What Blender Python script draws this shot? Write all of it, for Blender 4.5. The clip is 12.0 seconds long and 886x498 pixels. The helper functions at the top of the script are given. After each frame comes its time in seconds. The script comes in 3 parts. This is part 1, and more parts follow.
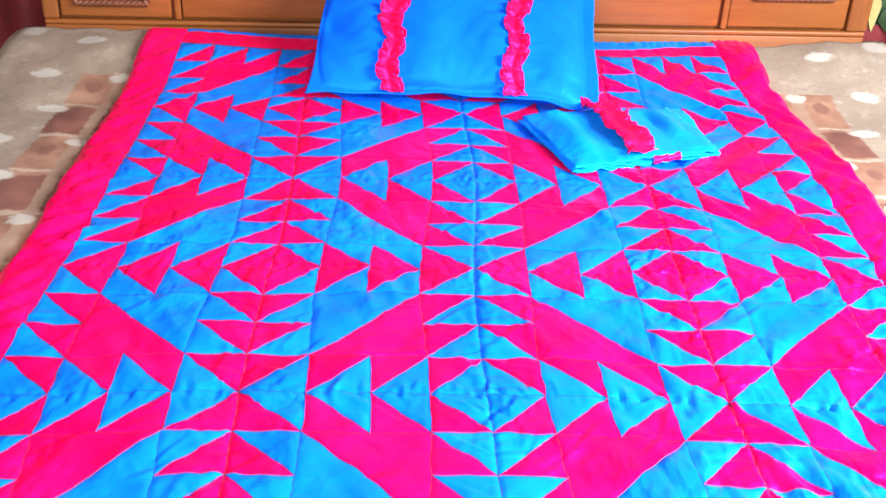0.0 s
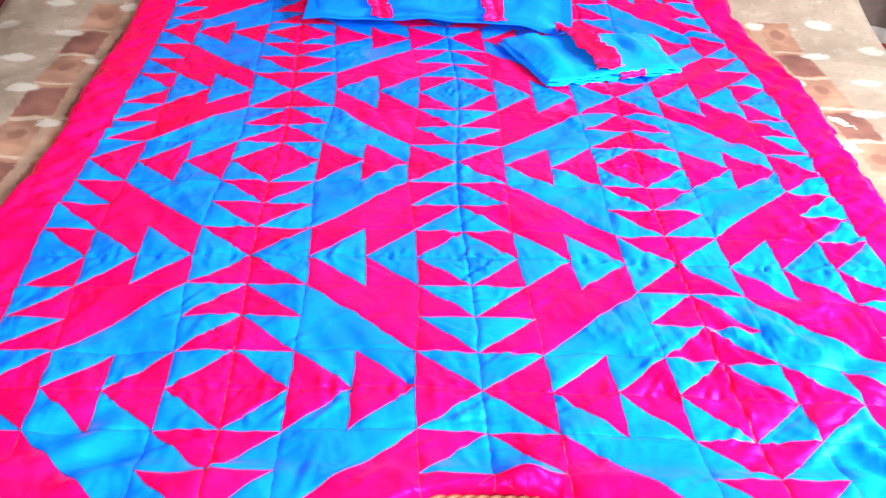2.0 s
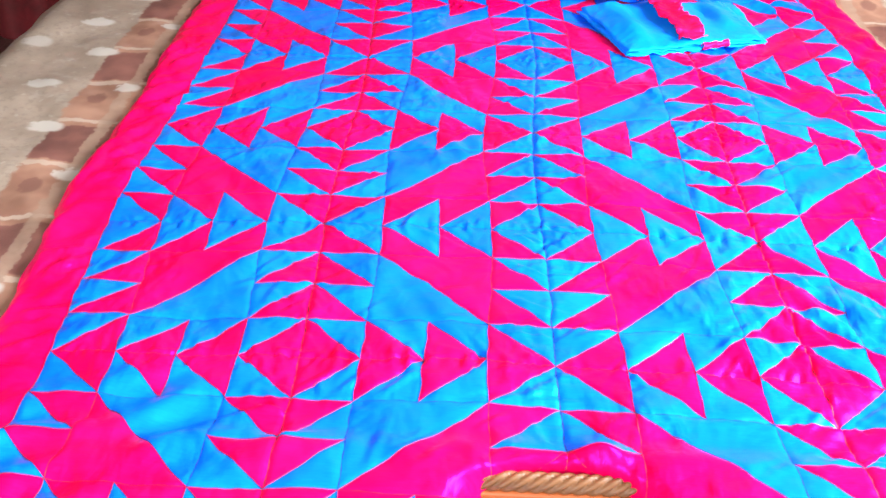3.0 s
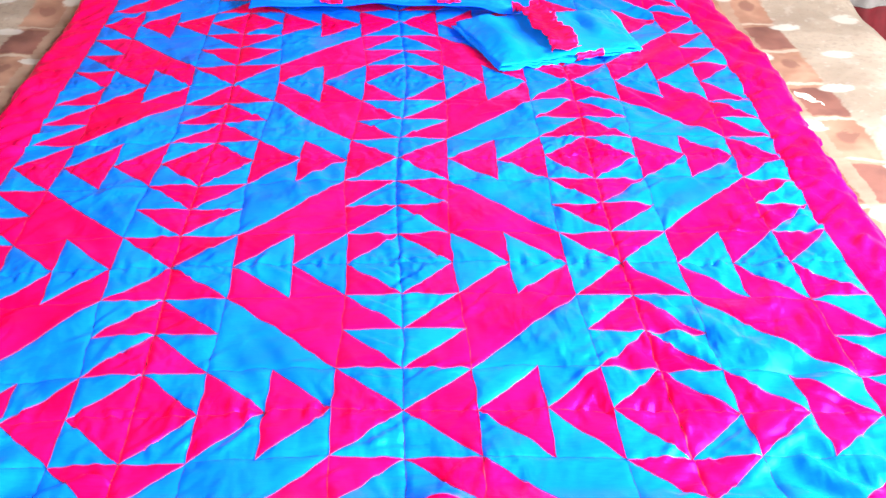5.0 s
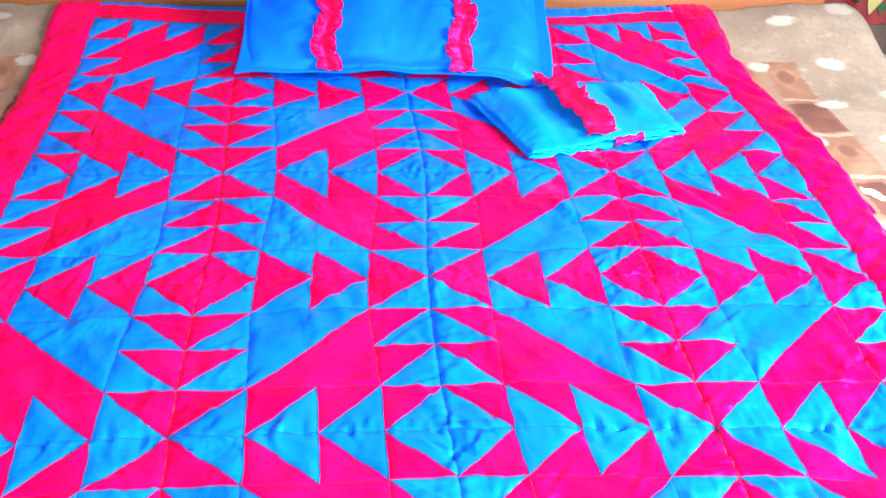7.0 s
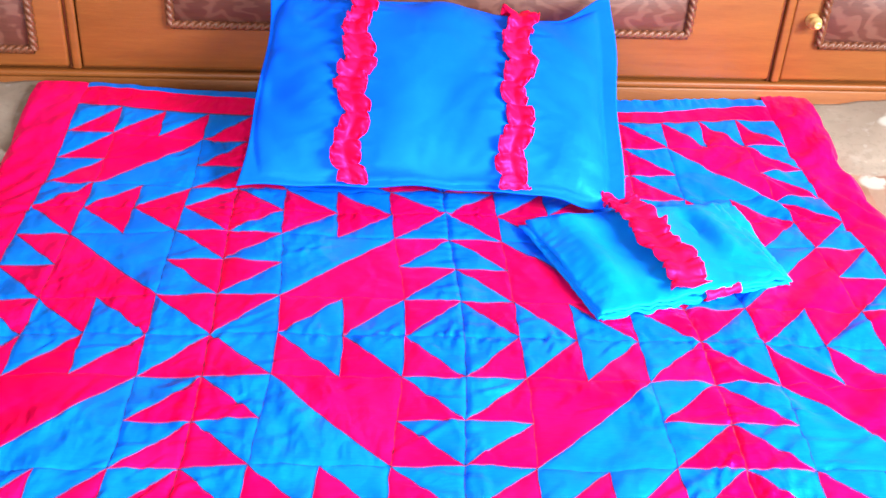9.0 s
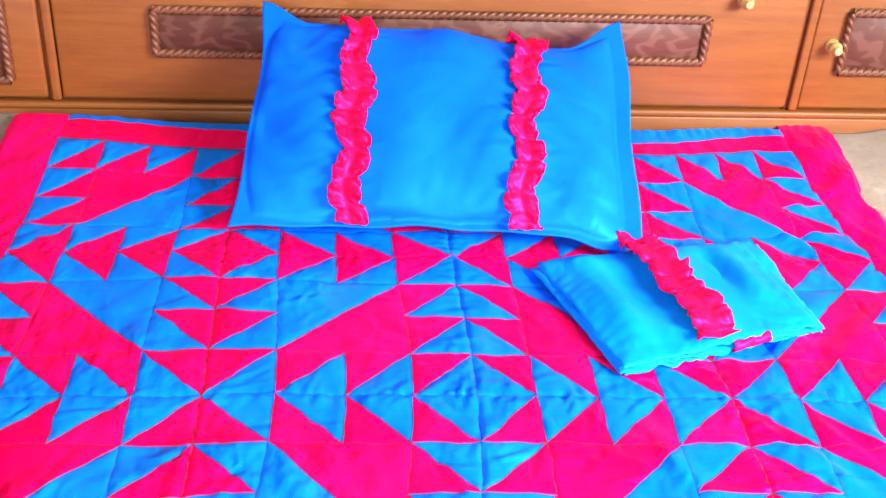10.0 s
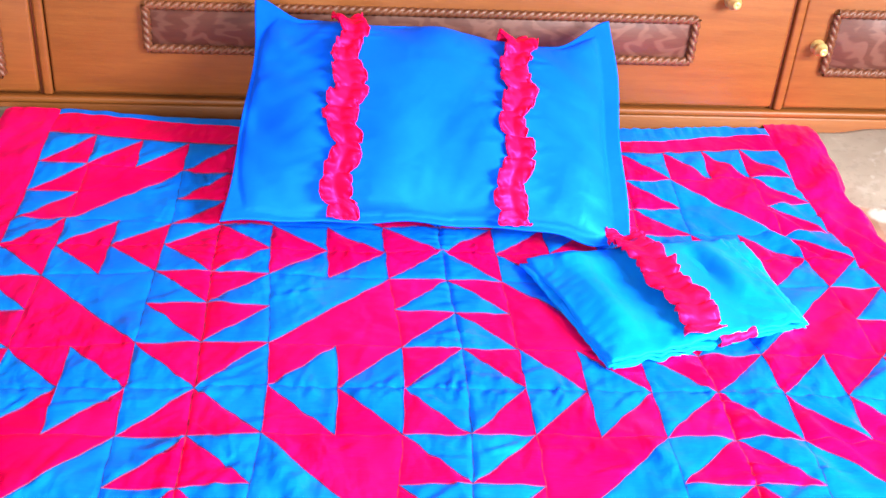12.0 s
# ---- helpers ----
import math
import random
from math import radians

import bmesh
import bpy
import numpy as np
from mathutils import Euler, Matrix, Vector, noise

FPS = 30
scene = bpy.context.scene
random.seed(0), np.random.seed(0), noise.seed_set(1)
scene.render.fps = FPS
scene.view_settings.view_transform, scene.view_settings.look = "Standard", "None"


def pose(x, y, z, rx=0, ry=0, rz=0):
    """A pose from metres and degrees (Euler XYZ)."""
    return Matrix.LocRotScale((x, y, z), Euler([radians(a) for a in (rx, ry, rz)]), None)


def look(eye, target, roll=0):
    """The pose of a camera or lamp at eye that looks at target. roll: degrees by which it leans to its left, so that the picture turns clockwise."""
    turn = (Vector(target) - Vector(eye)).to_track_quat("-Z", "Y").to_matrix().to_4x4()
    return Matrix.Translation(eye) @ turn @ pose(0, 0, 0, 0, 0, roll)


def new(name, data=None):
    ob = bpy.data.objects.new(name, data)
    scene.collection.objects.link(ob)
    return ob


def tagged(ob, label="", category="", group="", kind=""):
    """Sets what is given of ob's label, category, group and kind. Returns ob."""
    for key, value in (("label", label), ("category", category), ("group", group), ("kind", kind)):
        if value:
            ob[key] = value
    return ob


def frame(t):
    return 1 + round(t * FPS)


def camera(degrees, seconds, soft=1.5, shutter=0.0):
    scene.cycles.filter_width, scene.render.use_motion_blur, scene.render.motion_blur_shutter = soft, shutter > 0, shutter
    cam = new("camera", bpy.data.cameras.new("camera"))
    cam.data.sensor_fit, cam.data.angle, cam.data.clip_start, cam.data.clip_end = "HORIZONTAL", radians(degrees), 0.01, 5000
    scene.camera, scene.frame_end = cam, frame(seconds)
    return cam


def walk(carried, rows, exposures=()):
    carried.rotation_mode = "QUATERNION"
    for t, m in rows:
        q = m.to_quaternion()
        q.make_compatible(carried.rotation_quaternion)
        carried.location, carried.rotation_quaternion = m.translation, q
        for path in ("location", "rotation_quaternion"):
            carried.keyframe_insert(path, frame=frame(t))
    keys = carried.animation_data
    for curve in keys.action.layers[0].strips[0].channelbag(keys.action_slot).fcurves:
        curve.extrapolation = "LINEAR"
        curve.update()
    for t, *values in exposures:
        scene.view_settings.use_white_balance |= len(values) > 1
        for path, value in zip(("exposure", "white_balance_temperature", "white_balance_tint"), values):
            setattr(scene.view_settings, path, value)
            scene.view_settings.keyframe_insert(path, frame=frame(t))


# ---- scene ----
cam = camera(45.4, 12.0)
PATH = [
    (0, (-0.12, -1.515, 1.381), (-0.05, 0.231, 0.408), 2.7),
    (0.5, (-0.063, -1.592, 1.394), (0.006, 0.156, 0.424), 2.8),
    (1, (-0.039, -1.66, 1.384), (0.015, 0.085, 0.408), 2.5),
    (1.5, (-0.093, -1.745, 1.37), (-0.026, -0.011, 0.375), 2.7),
    (2, (-0.118, -1.776, 1.366), (-0.026, -0.058, 0.347), 2.9),
    (2.5, (-0.127, -1.773, 1.362), (-0.078, -0.075, 0.306), 2.6),
    (2.7, (-0.129, -1.771, 1.359), (-0.12, -0.08, 0.29), 2.4),
    (4.3, (-0.031, -1.673, 1.365), (-0.143, 0.008, 0.286), 0.5),
    (4.5, (-0.012, -1.673, 1.366), (-0.056, 0.013, 0.292), 0.3),
    (5, (0.011, -1.681, 1.369), (0.077, 0.009, 0.302), 0.5),
    (5.5, (0.002, -1.675, 1.378), (0.104, 0.023, 0.326), 1.0),
    (6, (-0.035, -1.619, 1.376), (0.061, 0.082, 0.329), 1.4),
    (6.5, (-0.11, -1.445, 1.379), (0.044, 0.249, 0.327), 2.8),
    (6.7, (-0.138, -1.398, 1.372), (0.049, 0.293, 0.321), 3.0),
    (8.3, (-0.047, -0.987, 1.378), (0.079, 0.709, 0.324), 3.4),
    (8.5, (-0.054, -0.954, 1.379), (0.063, 0.742, 0.326), 3.4),
    (9, (-0.109, -0.856, 1.378), (0.008, 0.845, 0.333), 3.6),
    (9.5, (-0.137, -0.77, 1.366), (0.001, 0.94, 0.338), 3.5),
    (10, (-0.136, -0.733, 1.361), (0.008, 0.979, 0.337), 3.7),
    (10.5, (-0.141, -0.728, 1.36), (0.026, 0.981, 0.335), 4.2),
    (11, (-0.14, -0.732, 1.364), (0.037, 0.976, 0.34), 4.4),
    (11.5, (-0.146, -0.739, 1.363), (0.031, 0.97, 0.34), 4.5),
    (12, (-0.146, -0.749, 1.365), (0.027, 0.96, 0.34), 4.5),
]
walk(cam, [(t, look(eye, target, roll)) for t, eye, target, roll in PATH],
     [(0, -0.05), (2.5, -0.08), (5.5, -0.11), (6.7, -0.10), (8.5, -0.07), (10, 0.03), (12, 0.03)])

# ---- world, window light ----
world = bpy.data.worlds.new("sky")
scene.world = world
world.use_nodes = True
sky = world.node_tree.nodes.new("ShaderNodeTexSky")
sky.sky_type, sky.sun_disc = "NISHITA", False
sky.sun_elevation, sky.sun_rotation = radians(40), radians(80)
world.node_tree.links.new(sky.outputs[0], world.node_tree.nodes["Background"].inputs[0])
world.node_tree.nodes["Background"].inputs[1].default_value = 0.12


def area_lamp(name, eye, target, sx, sy, watts, colour):
    d = bpy.data.lights.new(name, "AREA")
    d.shape, d.size, d.size_y, d.energy, d.color = "RECTANGLE", sx, sy, watts, colour
    ob = new(name, d)
    ob.matrix_world = look(eye, target)
    return ob


# daylight through the window in the right-hand wall
area_lamp("window_daylight", (1.86, -0.88, 1.72), (0.25, -0.56, 0.40), 1.3, 1.05, 342, (0.97, 0.985, 1.0))
# added fill lamp behind the camera, to brighten the headboard and left side
area_lamp("fill_lamp", (-0.75, -3.3, 1.5), (-0.55, 0.0, 0.5), 1.0, 1.9, 168, (1.0, 0.97, 0.93))


# ---- materials ----
class Nodes:
    """A material's node tree, with short ways to add nodes."""

    def __init__(self, name, rough=0.5, metal=0.0):
        self.mat = bpy.data.materials.new(name)
        self.mat.use_nodes = True
        self.tree = self.mat.node_tree
        self.b = self.tree.nodes["Principled BSDF"]
        self.b.inputs["Roughness"].default_value = rough
        self.b.inputs["Metallic"].default_value = metal
        self.co = self.tree.nodes.new("ShaderNodeTexCoord").outputs["Object"]

    def put(self, sock, value):
        if isinstance(value, bpy.types.NodeSocket):
            self.tree.links.new(value, sock)
        elif isinstance(value, (tuple, list)) and len(value) == 3 and len(sock.default_value) == 4:
            sock.default_value = (*value, 1)
        else:
            sock.default_value = value

    def m(self, op, a, b=0.0, c=0.0):
        n = self.tree.nodes.new("ShaderNodeMath")
        n.operation = op
        for k, v in enumerate((a, b, c)):
            self.put(n.inputs[k], v)
        return n.outputs[0]

    def xyz(self, vec=None):
        n = self.tree.nodes.new("ShaderNodeSeparateXYZ")
        self.put(n.inputs[0], vec or self.co)
        return n.outputs

    def join(self, x, y, z=0.0):
        n = self.tree.nodes.new("ShaderNodeCombineXYZ")
        for k, v in enumerate((x, y, z)):
            self.put(n.inputs[k], v)
        return n.outputs[0]

    def noise(self, scale, detail=3.0, rough=0.55, vec=None, stretch=None, distort=0.0):
        n = self.tree.nodes.new("ShaderNodeTexNoise")
        v = vec or self.co
        if stretch:
            mp = self.tree.nodes.new("ShaderNodeMapping")
            mp.inputs["Scale"].default_value = stretch
            self.put(mp.inputs["Vector"], v)
            v = mp.outputs[0]
        self.put(n.inputs["Vector"], v)
        n.inputs["Scale"].default_value, n.inputs["Detail"].default_value = scale, detail
        n.inputs["Roughness"].default_value, n.inputs["Distortion"].default_value = rough, distort
        return n.outputs[0]

    def ramp(self, fac, lo, hi, a=0.0, b=1.0):
        n = self.tree.nodes.new("ShaderNodeMapRange")
        n.interpolation_type = "SMOOTHSTEP"
        for k, v in enumerate((fac, lo, hi, a, b)):
            self.put(n.inputs[k], v)
        return n.outputs[0]

    def mix(self, fac, a, b, blend="MIX"):
        n = self.tree.nodes.new("ShaderNodeMix")
        n.data_type, n.blend_type = "RGBA", blend
        self.put(n.inputs[0], fac)
        self.put(n.inputs[6], a)
        self.put(n.inputs[7], b)
        return n.outputs[2]

    def bump(self, height, distance, strength=1.0, base=None):
        n = self.tree.nodes.new("ShaderNodeBump")
        n.inputs["Strength"].default_value, n.inputs["Distance"].default_value = strength, distance
        self.put(n.inputs["Height"], height)
        if base:
            self.put(n.inputs["Normal"], base)
        return n.outputs[0]

    def done(self, colour, normal=None, rough=None):
        self.put(self.b.inputs["Base Color"], colour)
        if normal:
            self.put(self.b.inputs["Normal"], normal)
        if rough is not None:
            self.put(self.b.inputs["Roughness"], rough)
        return self.mat


def satin(name, dark, light, wrinkle=1.0, rough=0.35, lustre=0.45, shine=0.06):
    """Shiny woven satin, whose floats give a coloured lustre, with soft creases and a faint weave."""
    n = Nodes(name, rough, lustre)
    fade = n.noise(7, 3)
    slub = n.noise(60, 2, stretch=(1, 6, 1))
    info = n.tree.nodes.new("ShaderNodeObjectInfo")
    tone = n.m("ADD", n.m("MULTIPLY", fade, 0.7), n.m("MULTIPLY", slub, 0.2))
    tone = n.m("ADD", tone, n.m("MULTIPLY", info.outputs["Random"], 0.14))
    crease = n.noise(11, 2, 0.45, stretch=(1.3, 1.0, 1), distort=0.6)
    ripple = n.noise(24, 1.5, 0.5, stretch=(1.5, 0.75, 1), distort=0.25)
    patchy = n.ramp(n.noise(4.5, 1), 0.44, 0.66)
    weave = n.noise(420, 1)
    nm = n.bump(crease, 0.020 * wrinkle, 0.5)
    nm = n.bump(n.m("MULTIPLY", ripple, patchy), 0.020 * wrinkle, 0.7, nm)
    nm = n.bump(weave, 0.0005, 0.3, nm)
    n.b.inputs["Specular IOR Level"].default_value = shine
    return n.done(n.mix(n.ramp(tone, 0.3, 0.85), dark, light), nm, n.ramp(slub, 0.2, 0.9, rough - 0.05, rough + 0.08))


RED = satin("red_satin", (0.95, 0.0005, 0.082), (0.985, 0.005, 0.188), 0.9, 0.35, 0.45, 0.02)
BLUE = satin("blue_satin", (0.002, 0.160, 0.95), (0.004, 0.285, 0.99), 0.85, 0.33, 0.42, 0.03)
PILLOW_BLUE = satin("blue_pillow_satin", (0.002, 0.110, 0.93), (0.004, 0.150, 0.98), 0.2, 0.52, 0.30, 0.03)
# the pillow's satin made lighter: light on the cover put into its colour
COVER_BLUE_LIT = satin("blue_cover_satin_lit", (0.002, 0.225, 0.97), (0.004, 0.330, 0.99), 0.35, 0.46, 0.30, 0.02)
RUFFLE_RED = satin("red_ruffle_satin", (0.93, 0.003, 0.070), (0.97, 0.010, 0.130), 0.5, 0.45, 0.40, 0.05)


# pale lilac that stands for the highlight on the patch edges
def seam_highlight_material():
    n = Nodes("lilac_highlight", 0.6)
    return n.done(n.mix(n.noise(300, 1), (0.14, 0.014, 0.095), (0.11, 0.034, 0.125)))


SEAM_HIGHLIGHT = seam_highlight_material()


def seam_shade_material(name, a, b):
    n = Nodes(name, 0.7)
    return n.done(n.mix(n.noise(250, 1), a, b))


# dark reds and blues that stand for the shade down in the seams
RED_SEAM_SHADE = seam_shade_material("red_seam_shade", (0.20, 0.0, 0.03), (0.30, 0.002, 0.05))
BLUE_SEAM_SHADE = seam_shade_material("blue_seam_shade", (0.001, 0.02, 0.16), (0.002, 0.04, 0.25))


def wood(name, dark, light, along, rough=0.46, figure=0.0):
    """Varnished timber: long grain, pores; figure adds the flame pattern of a veneer."""
    n = Nodes(name, rough)
    stretch = {"x": (0.7, 9, 9), "z": (9, 9, 0.7)}[along]
    grain = n.noise(9, 5, 0.6, stretch=stretch, distort=0.4)
    fine = n.noise(60, 3, 0.6, stretch=stretch)
    blotch = n.noise(3, 2)
    tone = n.m("ADD", n.m("MULTIPLY", grain, 0.6), n.m("MULTIPLY", fine, 0.25))
    tone = n.m("ADD", tone, n.m("MULTIPLY", blotch, 0.2))
    col = n.mix(n.ramp(tone, 0.3, 0.75), dark, light)
    if figure:
        px, _, pz = n.xyz()
        flow = n.m("MULTIPLY", n.noise(13, 2, 0.45, stretch=(0.8, 1.0, 1.6), distort=0.8), 3.4)
        flow = n.m("ADD", flow, n.m("ADD", n.m("MULTIPLY", px, 17.0), n.m("MULTIPLY", pz, 11.0)))
        flame = n.m("ABSOLUTE", n.m("SUBTRACT", n.m("FRACT", flow), 0.5))
        band = n.ramp(flame, 0.22, 0.40)
        col = n.mix(n.m("MULTIPLY", band, figure), col, (0.155, 0.068, 0.050))
    n.b.inputs["Coat Weight"].default_value = 0.03
    n.b.inputs["Coat Roughness"].default_value = 0.3
    n.b.inputs["Specular IOR Level"].default_value = 0.3
    return n.done(col, n.bump(fine, 0.001, 0.3))


WOOD = wood("orange_varnished_wood", (0.142, 0.039, 0.0072), (0.196, 0.062, 0.0120), "x")
WOOD_UP = wood("orange_varnished_wood_upright", (0.130, 0.036, 0.0085), (0.178, 0.058, 0.014), "z")
VENEER = wood("dark_flame_veneer", (0.062, 0.018, 0.012), (0.088, 0.027, 0.018), "x", 0.5, 0.42)
ROPEWOOD = wood("brown_carved_wood", (0.070, 0.020, 0.009), (0.135, 0.045, 0.020), "x", 0.42)
ROPEPALE = wood("pale_carved_wood", (0.080, 0.031, 0.012), (0.17, 0.078, 0.034), "x", 0.5)
RAILWOOD = wood("reddish_rail_wood", (0.20, 0.045, 0.012), (0.30, 0.08, 0.022), "x")


def plain(name, a, b, scale=8.0, rough=0.7, metal=0.0, relief=0.0015, fine=120):
    n = Nodes(name, rough, metal)
    tone = n.m("ADD", n.m("MULTIPLY", n.noise(scale, 4), 0.75), n.m("MULTIPLY", n.noise(fine, 2), 0.25))
    return n.done(n.mix(n.ramp(tone, 0.3, 0.7), a, b), n.bump(n.noise(fine, 3), relief, 0.4))


BRASS = plain("worn_brass", (0.48, 0.30, 0.10), (0.62, 0.42, 0.17), 40, 0.42, 0.5, 0.0004)
WALL = plain("cream_wall_paint", (0.46, 0.42, 0.37), (0.53, 0.49, 0.43), 3, 0.8)
CEIL = plain("white_ceiling_paint", (0.68, 0.67, 0.65), (0.75, 0.74, 0.72), 3, 0.85)
FLOOR = plain("grey_terrazzo_floor", (0.20, 0.18, 0.165), (0.33, 0.30, 0.28), 60, 0.35)
REDCLOTH = plain("dark_red_cloth", (0.080, 0.002, 0.005), (0.135, 0.003, 0.009), 14, 0.75, 0, 0.004, 60)
GREYCLOTH = plain("grey_cloth", (0.17, 0.155, 0.15), (0.24, 0.22, 0.21), 14, 0.8, 0, 0.003, 80)
LEAFGREEN = plain("dark_green_cloth", (0.005, 0.020, 0.004), (0.011, 0.038, 0.007), 12, 0.8, 0, 0.003, 80)
LEAFYELLOW = plain("pale_yellow_print", (0.20, 0.17, 0.055), (0.27, 0.235, 0.095), 20, 0.8)
BROWNCLOTH = plain("dark_brown_cloth", (0.034, 0.020, 0.017), (0.060, 0.038, 0.033), 14, 0.8, 0, 0.003, 80)
MATTRESS = plain("mattress_ticking", (0.55, 0.50, 0.44), (0.62, 0.58, 0.52), 10, 0.85)
GAP_SHADE = plain("gap_shade", (0.13, 0.033, 0.010), (0.19, 0.050, 0.015), 30, 0.7)


def sheet_material():
    """Beige cotton sheet, printed with a band of brown and salmon cells and with white leaf marks."""
    n = Nodes("printed_beige_sheet", 0.75)
    wob = n.noise(14, 2)
    wob2 = n.noise(55, 2)
    x, y, _ = n.xyz()
    ax = n.m("ADD", n.m("ABSOLUTE", x), n.m("MULTIPLY", n.m("SUBTRACT", wob2, 0.5), 0.022))
    yy = n.m("ADD", y, n.m("MULTIPLY", n.m("SUBTRACT", wob2, 0.5), 0.016))
    period = 0.35

    def saw(offset, p=period):
        f = n.m("FRACT", n.m("DIVIDE", n.m("ADD", yy, 20 * p - offset), p))
        return n.m("MULTIPLY", f, p)

    base = n.mix(n.ramp(n.noise(5, 4), 0.35, 0.7), (0.188, 0.146, 0.113), (0.250, 0.203, 0.162))
    base = n.mix(n.m("MULTIPLY", n.ramp(n.noise(26, 2), 0.57, 0.70), 0.30), base, (0.29, 0.260, 0.230))
    base = n.mix(n.m("MULTIPLY", n.ramp(n.noise(75, 3), 0.50, 0.66), 0.40), base, (0.148, 0.112, 0.088))
    base = n.mix(n.m("MULTIPLY", n.ramp(n.noise(48, 1), 0.66, 0.74), 0.22), base, (0.36, 0.345, 0.32))
    # the band of cells along the bed
    cell = saw(0.195)
    dark = n.m("MULTIPLY", n.ramp(cell, 0.0, 0.006), n.ramp(cell, 0.14, 0.146, 1.0, 0.0))
    line = n.m("MULTIPLY", n.ramp(cell, 0.155, 0.160), n.ramp(cell, 0.168, 0.172, 1.0, 0.0))
    line2 = n.m("MULTIPLY", n.ramp(cell, 0.330, 0.334), n.ramp(cell, 0.346, 0.349, 1.0, 0.0))
    salmon = n.mix(n.ramp(wob, 0.35, 0.7), (0.178, 0.086, 0.057), (0.250, 0.138, 0.094))
    brown = n.mix(n.ramp(wob, 0.3, 0.7), (0.094, 0.033, 0.026), (0.148, 0.058, 0.044))
    band = n.mix(dark, salmon, brown)
    band = n.mix(n.m("MULTIPLY", n.m("MAXIMUM", line, line2), 0.75), band, (0.31, 0.25, 0.20))
    rib = n.m("MULTIPLY", n.ramp(ax, 0.782, 0.786), n.ramp(ax, 0.808, 0.812, 1.0, 0.0))
    band = n.mix(n.m("MULTIPLY", rib, 0.8), band, n.mix(n.noise(45, 2), (0.26, 0.185, 0.135), (0.175, 0.105, 0.075)))

    def blob(cx, cy, rx, ry):
        dx = n.m("DIVIDE", n.m("SUBTRACT", ax, cx), rx)
        dy = n.m("DIVIDE", n.m("SUBTRACT", saw(cy - period / 2), period / 2), ry)
        r = n.m("ADD", n.m("MULTIPLY", dx, dx), n.m("MULTIPLY", dy, dy))
        r = n.m("ADD", r, n.m("MULTIPLY", n.m("SUBTRACT", wob2, 0.5), 1.3))
        return n.ramp(r, 0.5, 1.25, 1.0, 0.0)

    band = n.mix(n.m("MULTIPLY", blob(0.848, 0.458, 0.020, 0.028), 0.85), band, (0.13, 0.055, 0.04))
    inside = n.m("MULTIPLY", n.ramp(ax, 0.885, 0.893, 1.0, 0.0), n.ramp(yy, 0.872, 0.882, 1.0, 0.0))
    col = n.mix(inside, base, band)
    for cx, cy, rx, ry, k in ((0.800, 0.505, 0.026, 0.024, 0.9), (0.905, 0.683, 0.037, 0.022, 0.95), (0.972, 0.514, 0.037, 0.023, 0.95), (1.065, 0.733, 0.034, 0.03, 0.7)):
        col = n.mix(n.m("MULTIPLY", blob(cx, cy, rx, ry), k), col, (0.34, 0.32, 0.29))
    nm = n.bump(n.noise(9, 2), 0.02, 0.35)
    nm = n.bump(n.noise(350, 1), 0.0008, 0.4, nm)
    return n.done(col, nm)


SHEET = sheet_material()


# ---- building helpers ----
def thing(name, at, label, category, group="", kind=""):
    ob = new(name)
    ob.location = at
    ob.empty_display_size = 0.05
    return tagged(ob, label, category, group, kind)


def root_of(ob):
    where = Vector((0, 0, 0))
    while ob:
        where = where + ob.location
        ob = ob.parent
    return where


def part(name, bm, material, parent=None, label="", kind="", smooth=True):
    """Links a bmesh, or (vertices, faces) in world places, as one mesh object under parent."""
    me = bpy.data.meshes.new(name)
    if isinstance(bm, tuple):
        off = np.array(root_of(parent)) if parent else np.zeros(3)
        me.from_pydata((np.asarray(bm[0], float) - off).tolist(), [], bm[1])
        me.update()
    else:
        if parent:
            bmesh.ops.translate(bm, verts=bm.verts, vec=-root_of(parent))
        bm.to_mesh(me)
        bm.free()
    me.materials.append(material)
    if smooth:
        for p in me.polygons:
            p.use_smooth = True
    ob = new(name, me)
    ob.parent = parent
    return tagged(ob, label, kind=kind)


def box(x0, x1, y0, y1, z0, z1, bevel=0.004, segments=2):
    bm = bmesh.new()
    bmesh.ops.create_cube(bm, size=1.0)
    bmesh.ops.scale(bm, vec=(x1 - x0, y1 - y0, z1 - z0), verts=bm.verts)
    bmesh.ops.translate(bm, vec=((x0 + x1) / 2, (y0 + y1) / 2, (z0 + z1) / 2), verts=bm.verts)
    if bevel:
        bmesh.ops.bevel(bm, geom=bm.edges[:], offset=bevel, segments=segments, affect="EDGES", profile=0.5)
    return bm


def merge(*bms):
    out = bmesh.new()
    for b in bms:
        me = bpy.data.meshes.new("tmp")
        b.to_mesh(me)
        b.free()
        out.from_mesh(me)
        bpy.data.meshes.remove(me)
    return out


def lathe(profile, at, axis="y", n=20):
    """A turned form: (distance along the axis, radius) pairs, the axis towards -y or +z."""
    verts, faces = [], []
    for d, r in profile:
        for k in range(n):
            a = 2 * math.pi * k / n
            p = (r * math.cos(a), -d, r * math.sin(a)) if axis == "y" else (r * math.cos(a), r * math.sin(a), d)
            verts.append((at[0] + p[0], at[1] + p[1], at[2] + p[2]))
    for i in range(len(profile) - 1):
        for k in range(n):
            faces.append((i * n + k, i * n + (k + 1) % n, (i + 1) * n + (k + 1) % n, (i + 1) * n + k))
    return verts, faces


def grid_faces(rows, cols):
    i, j = np.meshgrid(np.arange(rows - 1), np.arange(cols - 1), indexing="ij")
    a = (i * cols + j).ravel()
    return np.stack([a, a + 1, a + cols + 1, a + cols], 1).tolist()


